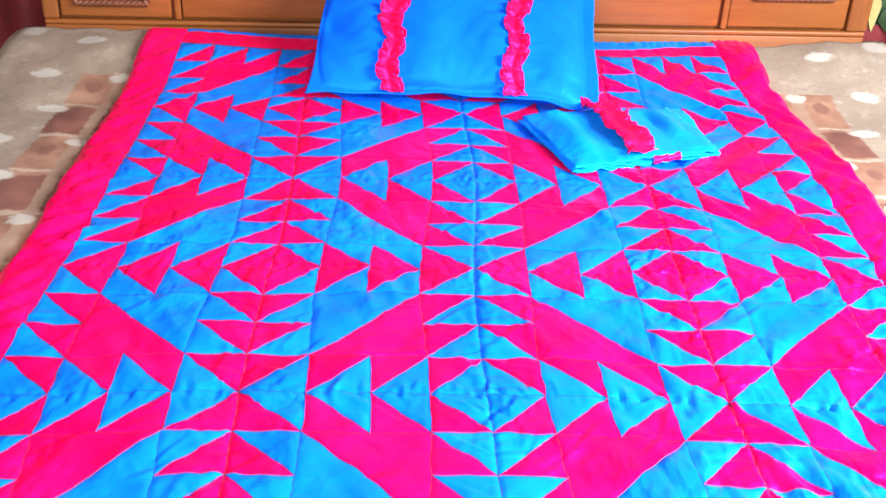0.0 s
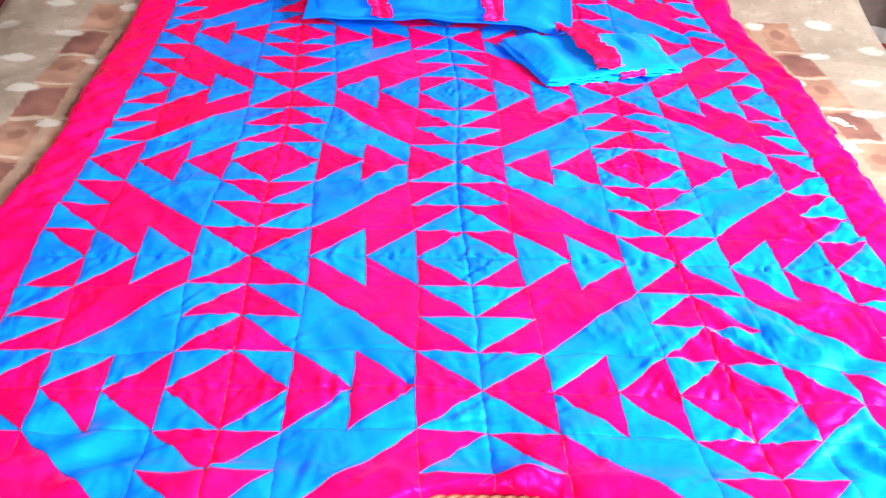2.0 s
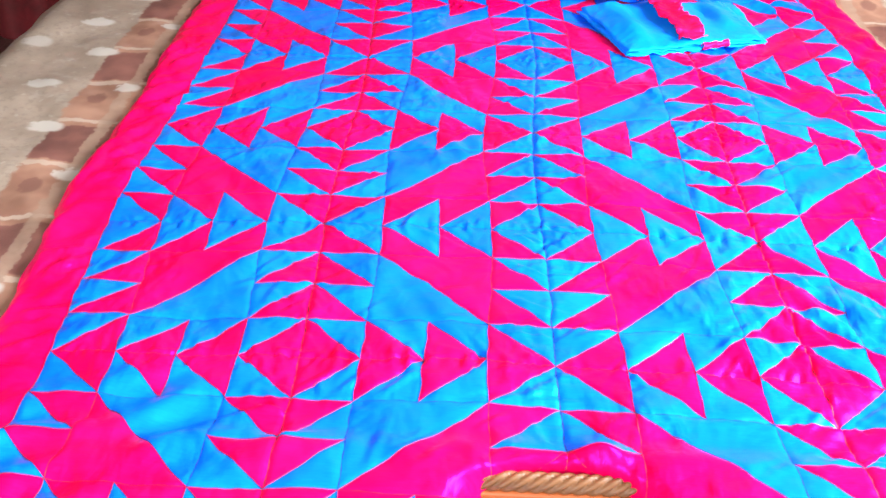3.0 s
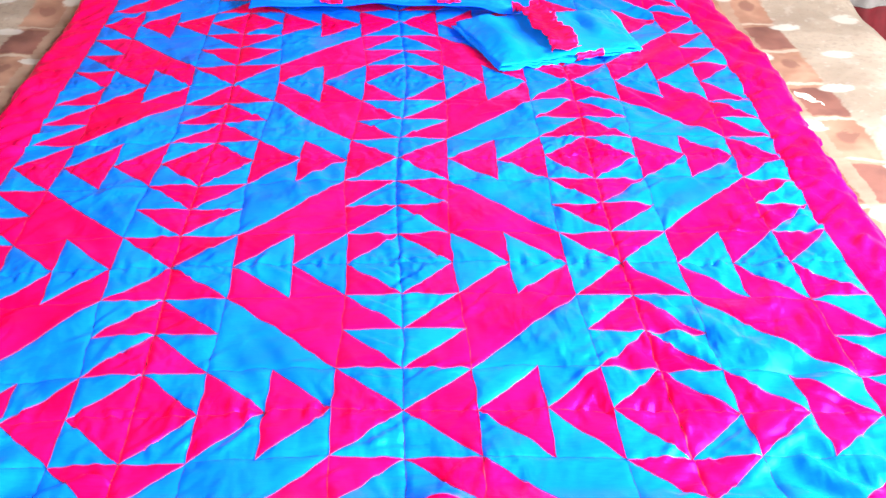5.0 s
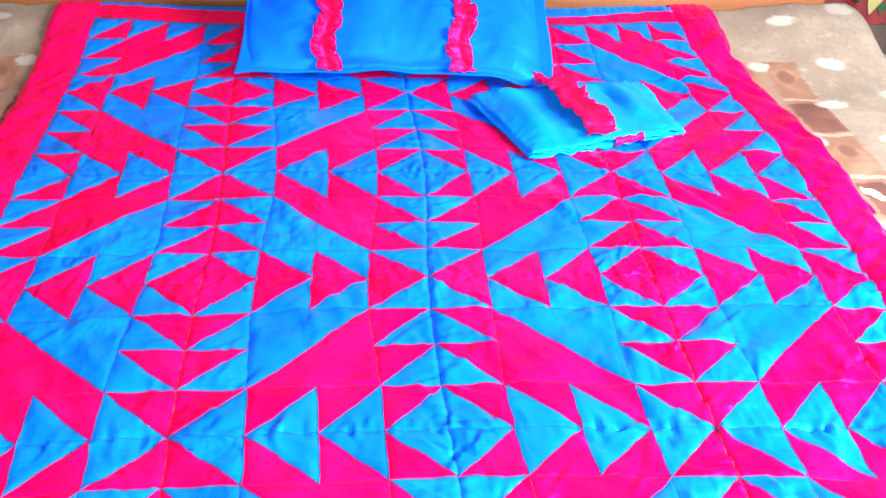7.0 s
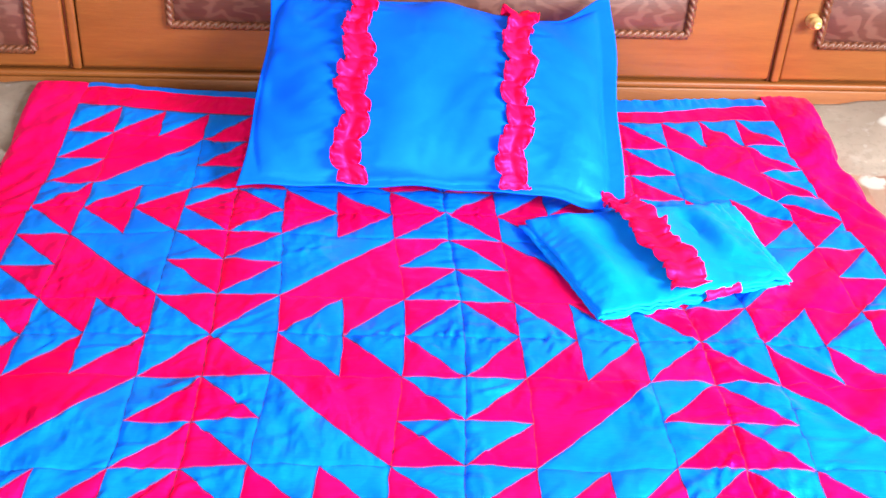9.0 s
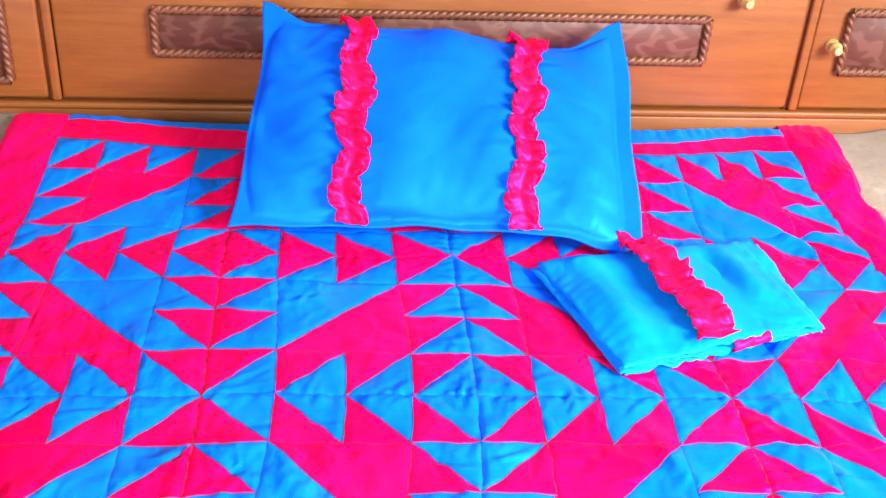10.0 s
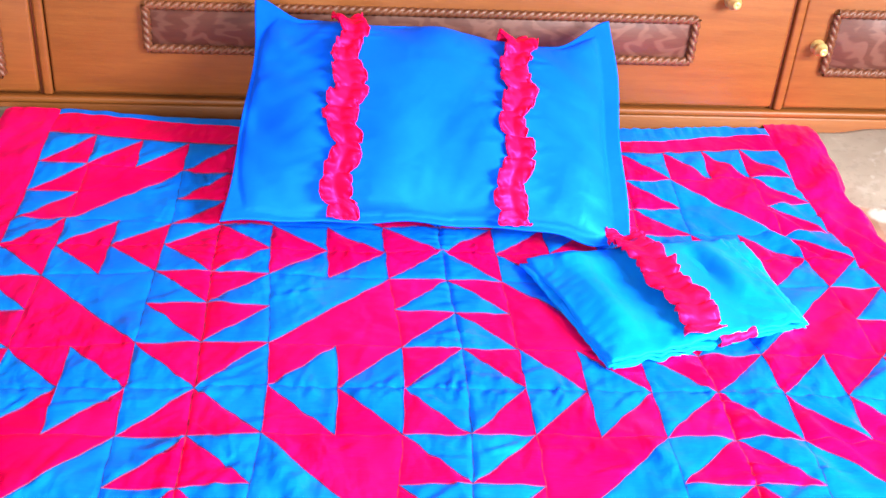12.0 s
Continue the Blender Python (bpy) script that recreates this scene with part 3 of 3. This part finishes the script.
def quilt():
    root = thing("quilt", (0, 0.05, 0.49), "red and blue satin patchwork quilt spread over the bed", "quilt")
    rest = {"red": ([], []), "blue": ([], [])}
    colour = {"red": RED, "blue": BLUE}
    seams = {}
    for tri, col in blocks():
        pf = patch_mesh(tri)
        cu, cv = sum(c[0] for c in tri) / 3, sum(c[1] for c in tri) / 3
        if cv > 22 and 7 < cu < 9:
            col = "red"
        for p, q in ((tri[0], tri[2]), (tri[1], tri[2]), (tri[0], tri[1])):
            steps = max(abs(p[0] - q[0]), abs(p[1] - q[1]))
            for k in range(steps):
                a = (p[0] + (q[0] - p[0]) * k // steps, p[1] + (q[1] - p[1]) * k // steps)
                b = (p[0] + (q[0] - p[0]) * (k + 1) // steps, p[1] + (q[1] - p[1]) * (k + 1) // steps)
                seams.setdefault(tuple(sorted((a, b))), []).append(col)
        if 8 <= sum(c[1] for c in tri) / 3 <= 20:
            part("patch", pf, colour[col], root)
        else:
            verts, faces = rest[col]
            n0 = sum(len(v) for v in verts)
            verts.append(pf[0])
            faces.extend([[k + n0 for k in f] for f in pf[1]])
    for col, (verts, faces) in rest.items():
        part("patchwork", (np.concatenate(verts), faces), colour[col], root, f"{col} satin patches at head and foot", "stuff")
    # bright edges of the seams between the colours, painted as pale strips
    tv, tf = [], []
    for (p, q), cols in seams.items():
        if len(set(cols)) < 2 and not (len(cols) == 1 and cols[0] == "blue"):
            continue
        p, q = np.array(p, float), np.array(q, float)
        n = 14
        k = np.linspace(0, 1, n)[:, None]
        line = p + k * (q - p)
        d = (q - p) / np.linalg.norm(q - p)
        half = (0.00032 + 0.00020 * np.sin(k * 9 + p[0] * 3 + p[1])) / UNIT
        side = np.array([-d[1], d[0]]) * half
        net = np.stack([line - side, line, line + side], 1).reshape(-1, 2)
        pts = quilt_point(net[:, 0], net[:, 1], 0.0014)
        pts[:, 2] += np.tile([0.0, 0.0009, 0.0], n)
        base = sum(len(t) for t in tv)
        tv.append(pts)
        tf.extend([[c + base for c in f] for f in grid_faces(n, 3)])
    part("seam_highlight", (np.concatenate(tv), tf), SEAM_HIGHLIGHT, root, "pale lilac strips painted as highlights along the seams", "stuff")
    # shade in the seams between patches of one colour, painted as dark strips
    for col, mat in (("red", RED_SEAM_SHADE), ("blue", BLUE_SEAM_SHADE)):
        tv, tf = [], []
        for (p, q), cols in seams.items():
            if len(cols) < 2 or set(cols) != {col}:
                continue
            upright = p[0] == q[0]
            p, q = np.array(p, float), np.array(q, float)
            n = 14
            k = np.linspace(0, 1, n)[:, None]
            line = p + k * (q - p)
            d = (q - p) / np.linalg.norm(q - p)
            wide = 0.00062 if upright and p[0] % 4 == 0 else 0.0004 if upright else 0.00022
            half = np.maximum(wide * (1 + 0.7 * np.sin(k * 23 + p[0] * 5 + p[1] * 2)), 0.0001) / UNIT
            side = np.array([-d[1], d[0]]) * half
            net = np.stack([line - side, line + side], 1).reshape(-1, 2)
            pts = quilt_point(net[:, 0], net[:, 1], 0.0014)
            base = sum(len(t) for t in tv)
            tv.append(pts)
            tf.extend([[c + base for c in f] for f in grid_faces(n, 2)])
        part("seam_stitching", (np.concatenate(tv), tf), mat, root, "dark strips painted as shade in the seams", "stuff")
    # borders
    strip(np.linspace(-1.16, 0, 16), np.linspace(-0.96, 25.2, 300), root, RED, "wide red satin border")
    strip(np.linspace(16, 17.20, 16), np.linspace(-1.12, 25.2, 300), root, RED, "wide red satin border")
    us = np.linspace(0, 16, 190)
    fold = np.linspace(1, 0, 12)

    def hem(u):
        return -0.76 + 0.14 * smooth01((u - 1) / 6) + 0.20 * np.exp(-(((u - 12.3) / 2.4) ** 2))

    def lining(u):
        return -0.97 + 0.03 * np.sin(u * 1.3)

    strip(us, fold, root, RED, "narrow red satin border", lambda u: 0 * u, hem)
    strip(us, fold, root, BLUE, "blue satin lining turned over the head edge", hem, lining)
    strip(us, np.linspace(24, 25.2, 14), root, RED, "wide red satin border")


# ---- the pillow ----
crumple_fine = Waves(61, 0.016)


def ruffle(path, up, width, height, seed, name, parent, waves, sway=0.12):
    """A gathered satin frill sewn down its middle along a path: on each side the free edge swings up and down in loops."""
    g = np.random.RandomState(seed)
    path = np.asarray(path, float)
    seg = np.r_[0, np.cumsum(np.linalg.norm(np.diff(path, axis=0), axis=1))]
    length = seg[-1]
    rows, half = max(30, int(length / 0.0016)), 11
    s = np.linspace(0, length, rows)
    mid = np.stack([np.interp(s, seg, path[:, k]) for k in range(3)], 1)
    tan = np.gradient(mid, axis=0)
    tan /= np.linalg.norm(tan, axis=1)[:, None]
    nor = np.tile(np.asarray(up, float), (rows, 1))
    nor = nor - (nor * tan).sum(1)[:, None] * tan
    nor /= np.linalg.norm(nor, axis=1)[:, None]
    side = np.cross(tan, nor)
    drift = sway * width * np.sin(2 * math.pi * s / 0.115 + g.uniform(0, 6))
    cols = []
    for sgn in (-1, 1):
        knots = np.interp(np.arange(rows), np.linspace(0, rows, 16), g.normal(0, 1, 16))
        p = np.cumsum(2 * math.pi * 0.0016 / (waves * np.exp(0.30 * knots))) + g.uniform(0, 6)
        swell = np.interp(np.arange(rows), np.linspace(0, rows, 12), g.uniform(0.78, 1.15, 12))
        lobe = np.abs(np.sin(p / 2)) ** 0.6
        tilt = np.sin(p)
        for q in (np.linspace(1, 0.05, half) if sgn < 0 else np.linspace(0.05, 1, half)):
            crush = crumple_fine(s + 0.014 * q * sgn + 3 * seed, sgn * q * 0.024 + 0 * s)
            out = width / 2 * swell * np.sin(q * 1.5) * (1 - 0.52 * q * (1 - lobe ** 0.7)) * (1 + 0.02 * crush)
            lift = height * (0.30 + 0.70 * np.sin(math.pi * min(1.0, 0.35 + 0.6 * q))) * (0.30 + 0.70 * lobe) * q ** 0.45
            lift = lift + height * q * (0.26 * tilt + 0.46 * crush + 0.14 * np.sin(2.5 * p + 3.5 * q))
            along = -waves * 0.07 * q * tilt + 0.0010 * q * crush
            cols.append(mid + (sgn * out + drift)[:, None] * side + (0.0025 + np.maximum(lift, 0))[:, None] * nor + along[:, None] * tan)
    pts = np.stack(cols, 1)
    ob = part(name, (pts.reshape(-1, 3), grid_faces(rows, 2 * half)), RUFFLE_RED, parent, "gathered red satin frill")
    m = ob.modifiers.new("cloth", "SOLIDIFY")
    m.thickness, m.offset = 0.0008, 0
    return ob


P_BL, P_BR = np.array((-0.354, 0.722, 0.522)), np.array((0.299, 0.690, 0.530))
P_TL, P_TR = np.array((-0.322, 1.080, 0.772)), np.array((0.310, 1.080, 0.757))
P_N = np.cross(P_BR - P_BL, P_TL - P_BL)
P_N = P_N / np.linalg.norm(P_N)
pillow_soft, pillow_crease = Waves(31, 0.20), Waves(32, 0.08, angle=0.6)


def pillow_strokes():
    """Creases of the pillow: place, direction, length, width and height."""
    g = np.random.RandomState(12)
    out = []
    for _ in range(16):  # rising from the lower seam
        out.append((g.uniform(0.05, 0.60), g.uniform(0.025, 0.06), math.pi / 2 + g.normal(0, 0.6), g.uniform(0.015, 0.04), g.uniform(0.008, 0.014), g.uniform(0.0006, 0.0017)))
    for _ in range(12):  # slanting in from the sides
        out.append((g.uniform(0.03, 0.15), g.uniform(0.08, 0.38), 0.45 + g.normal(0, 0.25), g.uniform(0.03, 0.07), g.uniform(0.010, 0.018), g.uniform(0.0012, 0.0032)))
        out.append((g.uniform(0.49, 0.61), g.uniform(0.06, 0.36), 2.4 + g.normal(0, 0.3), g.uniform(0.03, 0.06), g.uniform(0.010, 0.018), g.uniform(0.0007, 0.0018)))
    for x in (0.175, 0.458):  # gathers running off the frills
        for _ in range(22):
            out.append((x + g.choice([-1, 1]) * g.uniform(0.02, 0.05), g.uniform(0.03, 0.42), g.normal(0, 0.35), g.uniform(0.012, 0.03), g.uniform(0.006, 0.010), g.uniform(0.0010, 0.0022)))
    for _ in range(9):  # long soft pulls over the middle
        out.append((g.uniform(0.22, 0.42), g.uniform(0.08, 0.36), 0.6 + g.normal(0, 0.4), g.uniform(0.04, 0.08), g.uniform(0.012, 0.018), g.uniform(0.001, 0.002)))
    return np.array(out)


P_STROKES = pillow_strokes()


def pillow_point(a, b, face):
    """a across 0..1, b up 0..1; face +1 the front, -1 the back."""
    a, b = np.asarray(a, float), np.asarray(b, float)
    base = ((1 - a) * (1 - b))[..., None] * P_BL + (a * (1 - b))[..., None] * P_BR + ((1 - a) * b)[..., None] * P_TL + (a * b)[..., None] * P_TR
    across, up = (P_BR - P_BL) / 0.64, (P_TL - P_BL) / np.linalg.norm(P_TL - P_BL)
    # the top edge sags between its two corners, the sides draw in a little
    sag = -0.046 * smooth01(a / 0.14) + 0.005 * np.exp(-(((a - 0.42) / 0.16) ** 2)) - 0.020 * smooth01((a - 0.45) / 0.36) + 0.066 * smooth01((a - 0.84) / 0.17)
    sag = sag * b ** 3
    low = 0.011 * np.sin(math.pi * a) * (1 - b) ** 2 - 0.020 * np.exp(-(((a - 0.90) / 0.07) ** 2)) * (1 - b) ** 3 + 0.002 * np.sin(31 * a) * (1 - b) ** 6
    pinch = 0.012 * np.sin(math.pi * b) * np.exp(-a / 0.1) + 0.003 * np.sin(b * 11) * (np.exp(-a / 0.06) + np.exp(-(1 - a) / 0.06))
    pos = base + (sag + low)[..., None] * up + pinch[..., None] * across
    # inner cushion inside a flat flange
    left = 0.012 + 0.045 * np.exp(-((b / 0.14) ** 2)) + 0.060 * np.exp(-(((1 - b) / 0.15) ** 2))
    under, over = 0.030 + 0.006 * np.sin(23 * a), 0.020 + 0.05 * np.exp(-(((1 - a) / 0.12) ** 2)) + 0.04 * np.exp(-((a / 0.12) ** 2))
    ia, ib = np.clip((a - left) / (1 - left - 0.046), 0, 1), np.clip((b - under) / (1 - under - over), 0, 1)
    dome = (np.clip(4 * ia * (1 - ia), 0, 1) ** 0.54) * (np.clip(4 * ib * (1 - ib), 0, 1) ** 0.50)
    x, y = a * 0.64, b * 0.46
    creases = 0.0060 * pillow_soft(x, y) + 0.0048 * pillow_crease(x, y) * (0.25 + np.abs(a - 0.5))
    creases = creases + 0.004 * np.sin(26 * b + 9 * a) * np.exp(-a / 0.16) * np.sin(math.pi * b)
    for cx, cy, turn, length, width, high in P_STROKES:
        along = ((x - cx) * math.cos(turn) + (y - cy) * math.sin(turn)) / length
        side = (-(x - cx) * math.sin(turn) + (y - cy) * math.cos(turn)) / width
        creases = creases + 0.6 * high * np.exp(-along * along) * (np.exp(-side * side) - 0.7 * np.exp(-((side - 1.1) ** 2)))
    flange = 0.004 * np.sin(17 * a + 5 * b) * (1 - dome)
    t = np.where(face > 0, 0.058, 0.048) * dome + creases * np.minimum(1, dome * 3) + 0.0015
    return pos + (face * t + flange)[..., None] * P_N


def pillow():
    root = thing("pillow", (-0.02, 0.72, 0.51), "plump blue satin pillow with two red frills leaning on the headboard", "pillow")
    n, m = 170, 124
    a, b = np.meshgrid(np.linspace(0, 1, n), np.linspace(0, 1, m))
    verts, faces = [], []
    for face in (1, -1):
        k = len(verts) * n * m
        verts.append(pillow_point(a, b, face).reshape(-1, 3))
        faces += [[c + k for c in (f if face > 0 else f[::-1])] for f in grid_faces(m, n)]
    # close the rim
    rim = [i for i in range(n)] + [j * n + n - 1 for j in range(1, m)] + [(m - 1) * n + i for i in range(n - 2, -1, -1)] + [j * n for j in range(m - 2, 0, -1)]
    for p, q in zip(rim, rim[1:] + rim[:1]):
        faces.append([p, p + n * m, q + n * m, q])
    part("pillow_cover", (np.concatenate(verts), faces), PILLOW_BLUE, root, "plain blue satin cover with a stitched flange")
    for a0, a1, seed in ((0.283, 0.272, 5), (0.708, 0.722, 11)):
        bb = np.linspace(0.005, 1.0, 50)
        path = pillow_point(a0 + (a1 - a0) * bb, bb, np.ones(50))
        ruffle(path, P_N, 0.056, 0.016, seed, "ruffle", root, 0.040, 0.13)


# ---- the second cover, folded flat ----
def folded_cover():
    root = thing("folded_pillow_cover", (0.33, 0.55, 0.505), "folded blue satin pillow cover with red frill on the quilt", "pillow cover")
    c = [np.array(p) for p in ((0.212, 0.385, 0.0), (0.516, 0.496, 0.0), (0.458, 0.722, 0.0), (0.126, 0.640, 0.0))]
    g = np.random.RandomState(4)
    w1, w2, w3 = Waves(41, 0.13, angle=1.1), Waves(42, 0.05, angle=0.3), Waves(43, 0.022)
    tops = [0.5080, 0.5118, 0.5156, 0.5200]
    corners = []
    for k in range(len(tops)):
        cen = sum(c) / 4
        corners.append([cen + (p + np.array((*g.uniform(-0.006, 0.006, 2), 0)) - cen) * (1.0 + 0.014 * (3 - k)) for p in c])
        corners[k][2] = corners[k][2] + np.array((0.013 * (3 - k), 0.004 * (3 - k), 0))

    def layer(a, b, k):
        q = corners[k]
        pos = ((1 - a) * (1 - b))[..., None] * q[0] + (a * (1 - b))[..., None] * q[1] + (a * b)[..., None] * q[2] + ((1 - a) * b)[..., None] * q[3]
        x, y = pos[..., 0], pos[..., 1]
        rim = np.minimum(np.minimum(a, 1 - a), np.minimum(b, 1 - b))
        roll = 0.020 * np.exp(-(((a - 0.13 - 0.03 * b) / 0.11) ** 2)) + 0.017 * np.exp(-(((a - 0.53) / 0.12) ** 2))
        roll = roll + 0.010 * np.exp(-(((a - 0.87) / 0.07) ** 2 + ((b - 0.6) / 0.3) ** 2)) - 0.010 * np.exp(-(((a - 0.78) / 0.04) ** 2 + ((b - 0.68) / 0.22) ** 2))
        h = tops[k] + roll * (0.3 + 0.25 * k) * np.minimum(1, 7 * rim + 0.15) * (0.25 + 0.75 * smooth01(b / 0.35))
        h = h + 0.0022 * w1(x, y + 0.1 * k) + 0.0008 * w2(x, y) + 0.0016 * np.exp(-a / 0.10) * w3(x, y) + 0.0010 * np.exp(-(1 - a) / 0.15) * w3(y, x)
        h = h - 0.0035 * np.exp(-rim / 0.018)
        ripple = 0.0016 * w2(x + 0.3 * k, y) * np.exp(-b / 0.04) + 0.0012 * w3(x, y + k) * np.exp(-b / 0.05)
        return pos + np.stack([0 * a, ripple, h + 0.6 * ripple], -1)

    n = 60
    a, b = np.meshgrid(np.linspace(0, 1, n), np.linspace(0, 1, n))
    for k in range(len(tops)):
        ob = part("folded_layer", (layer(a, b, k).reshape(-1, 3), grid_faces(n, n)), COVER_BLUE_LIT, root)
        mod = ob.modifiers.new("cloth", "SOLIDIFY")
        mod.thickness, mod.offset = 0.003, -1
    t = np.linspace(0, 1, 40)
    path = layer(0.49 + 0 * t, 0.99 - 0.97 * t, 3) + np.array((0, 0, 0.002))
    path = np.concatenate([[path[0] + np.array((-0.010, 0.030, 0.004))], path])
    ruffle(path, (0, 0, 1), 0.068, 0.0115, 15, "ruffle", root, 0.040, 0.05)
    tuft = rope((0.376, 0.440, 0.511), (0.436, 0.466, 0.512), 0.0085, 0.03, 2)
    part("ruffle_end", tuft, RUFFLE_RED, root, "end of a red frill between the folds")


# ---- beside the bed ----
def side_things():
    cur = thing("curtain", (1.5, 1.22, 0.0), "patterned curtain with green top, yellow leaves and red bands", "curtain")

    def fall(x):
        return 1.22 + 0.012 * np.sin(x * 41) + 0.006 * np.sin(x * 83 + 1)

    for z0, z1, mat in ((0.0, 0.343, REDCLOTH), (0.344, 0.387, GREYCLOTH), (0.388, 0.470, BROWNCLOTH), (0.471, 0.574, REDCLOTH), (0.575, 2.3, LEAFGREEN)):
        X, Z = np.meshgrid(np.linspace(1.072, 1.93, 90), np.linspace(z0, z1, 8))
        part("cloth_band", (np.stack([X, fall(X), Z], -1).reshape(-1, 3), grid_faces(8, 90)), mat, cur)

    def kite(cx, cz, half, up, down, lean, mat, off):
        t = np.linspace(-1, 1, 13)
        tall = np.where(t > 0, up, down)
        pts = []
        for sgn in (-1, 1):
            px = cx + lean * t + sgn * half * (1 - np.abs(t)) ** 0.8
            pts.append(np.stack([px, fall(px) - off, cz + t * tall], -1))
        f = [q[::-1] for q in grid_faces(13, 2)]
        part("printed_leaf", (np.stack(pts, 1).reshape(-1, 3), f), mat, cur)

    for k in range(4):
        x = 1.100 + 0.235 * k
        kite(x, 0.626, 0.020, 0.075, 0.070, -0.006, LEAFYELLOW, 0.004)
        kite(x + 0.125, 0.538, 0.024, 0.030, 0.040, 0.006, LEAFYELLOW, 0.004)
        kite(x + 0.055, 0.586, 0.038, 0.04, 0.050, -0.02, LEAFGREEN, 0.008)
        kite(x + 0.165, 0.566, 0.042, 0.05, 0.070, 0.015, LEAFGREEN, 0.003)
    # dark red hanging at the other side
    hang = thing("hanging", (-1.6, 1.6, 0.1), "dark red cloth hanging beside the headboard", "hanging cloth")
    xs = np.linspace(-2.3, -1.10, 90)
    X, Z = np.meshgrid(xs, np.linspace(0.0, 2.2, 30))
    part("hanging_cloth", (np.stack([X, 1.6 + 0.03 * np.sin(X * 31), Z], -1).reshape(-1, 3), grid_faces(30, 90)), REDCLOTH, hang)


pillow()
folded_cover()
side_things()
quilt()
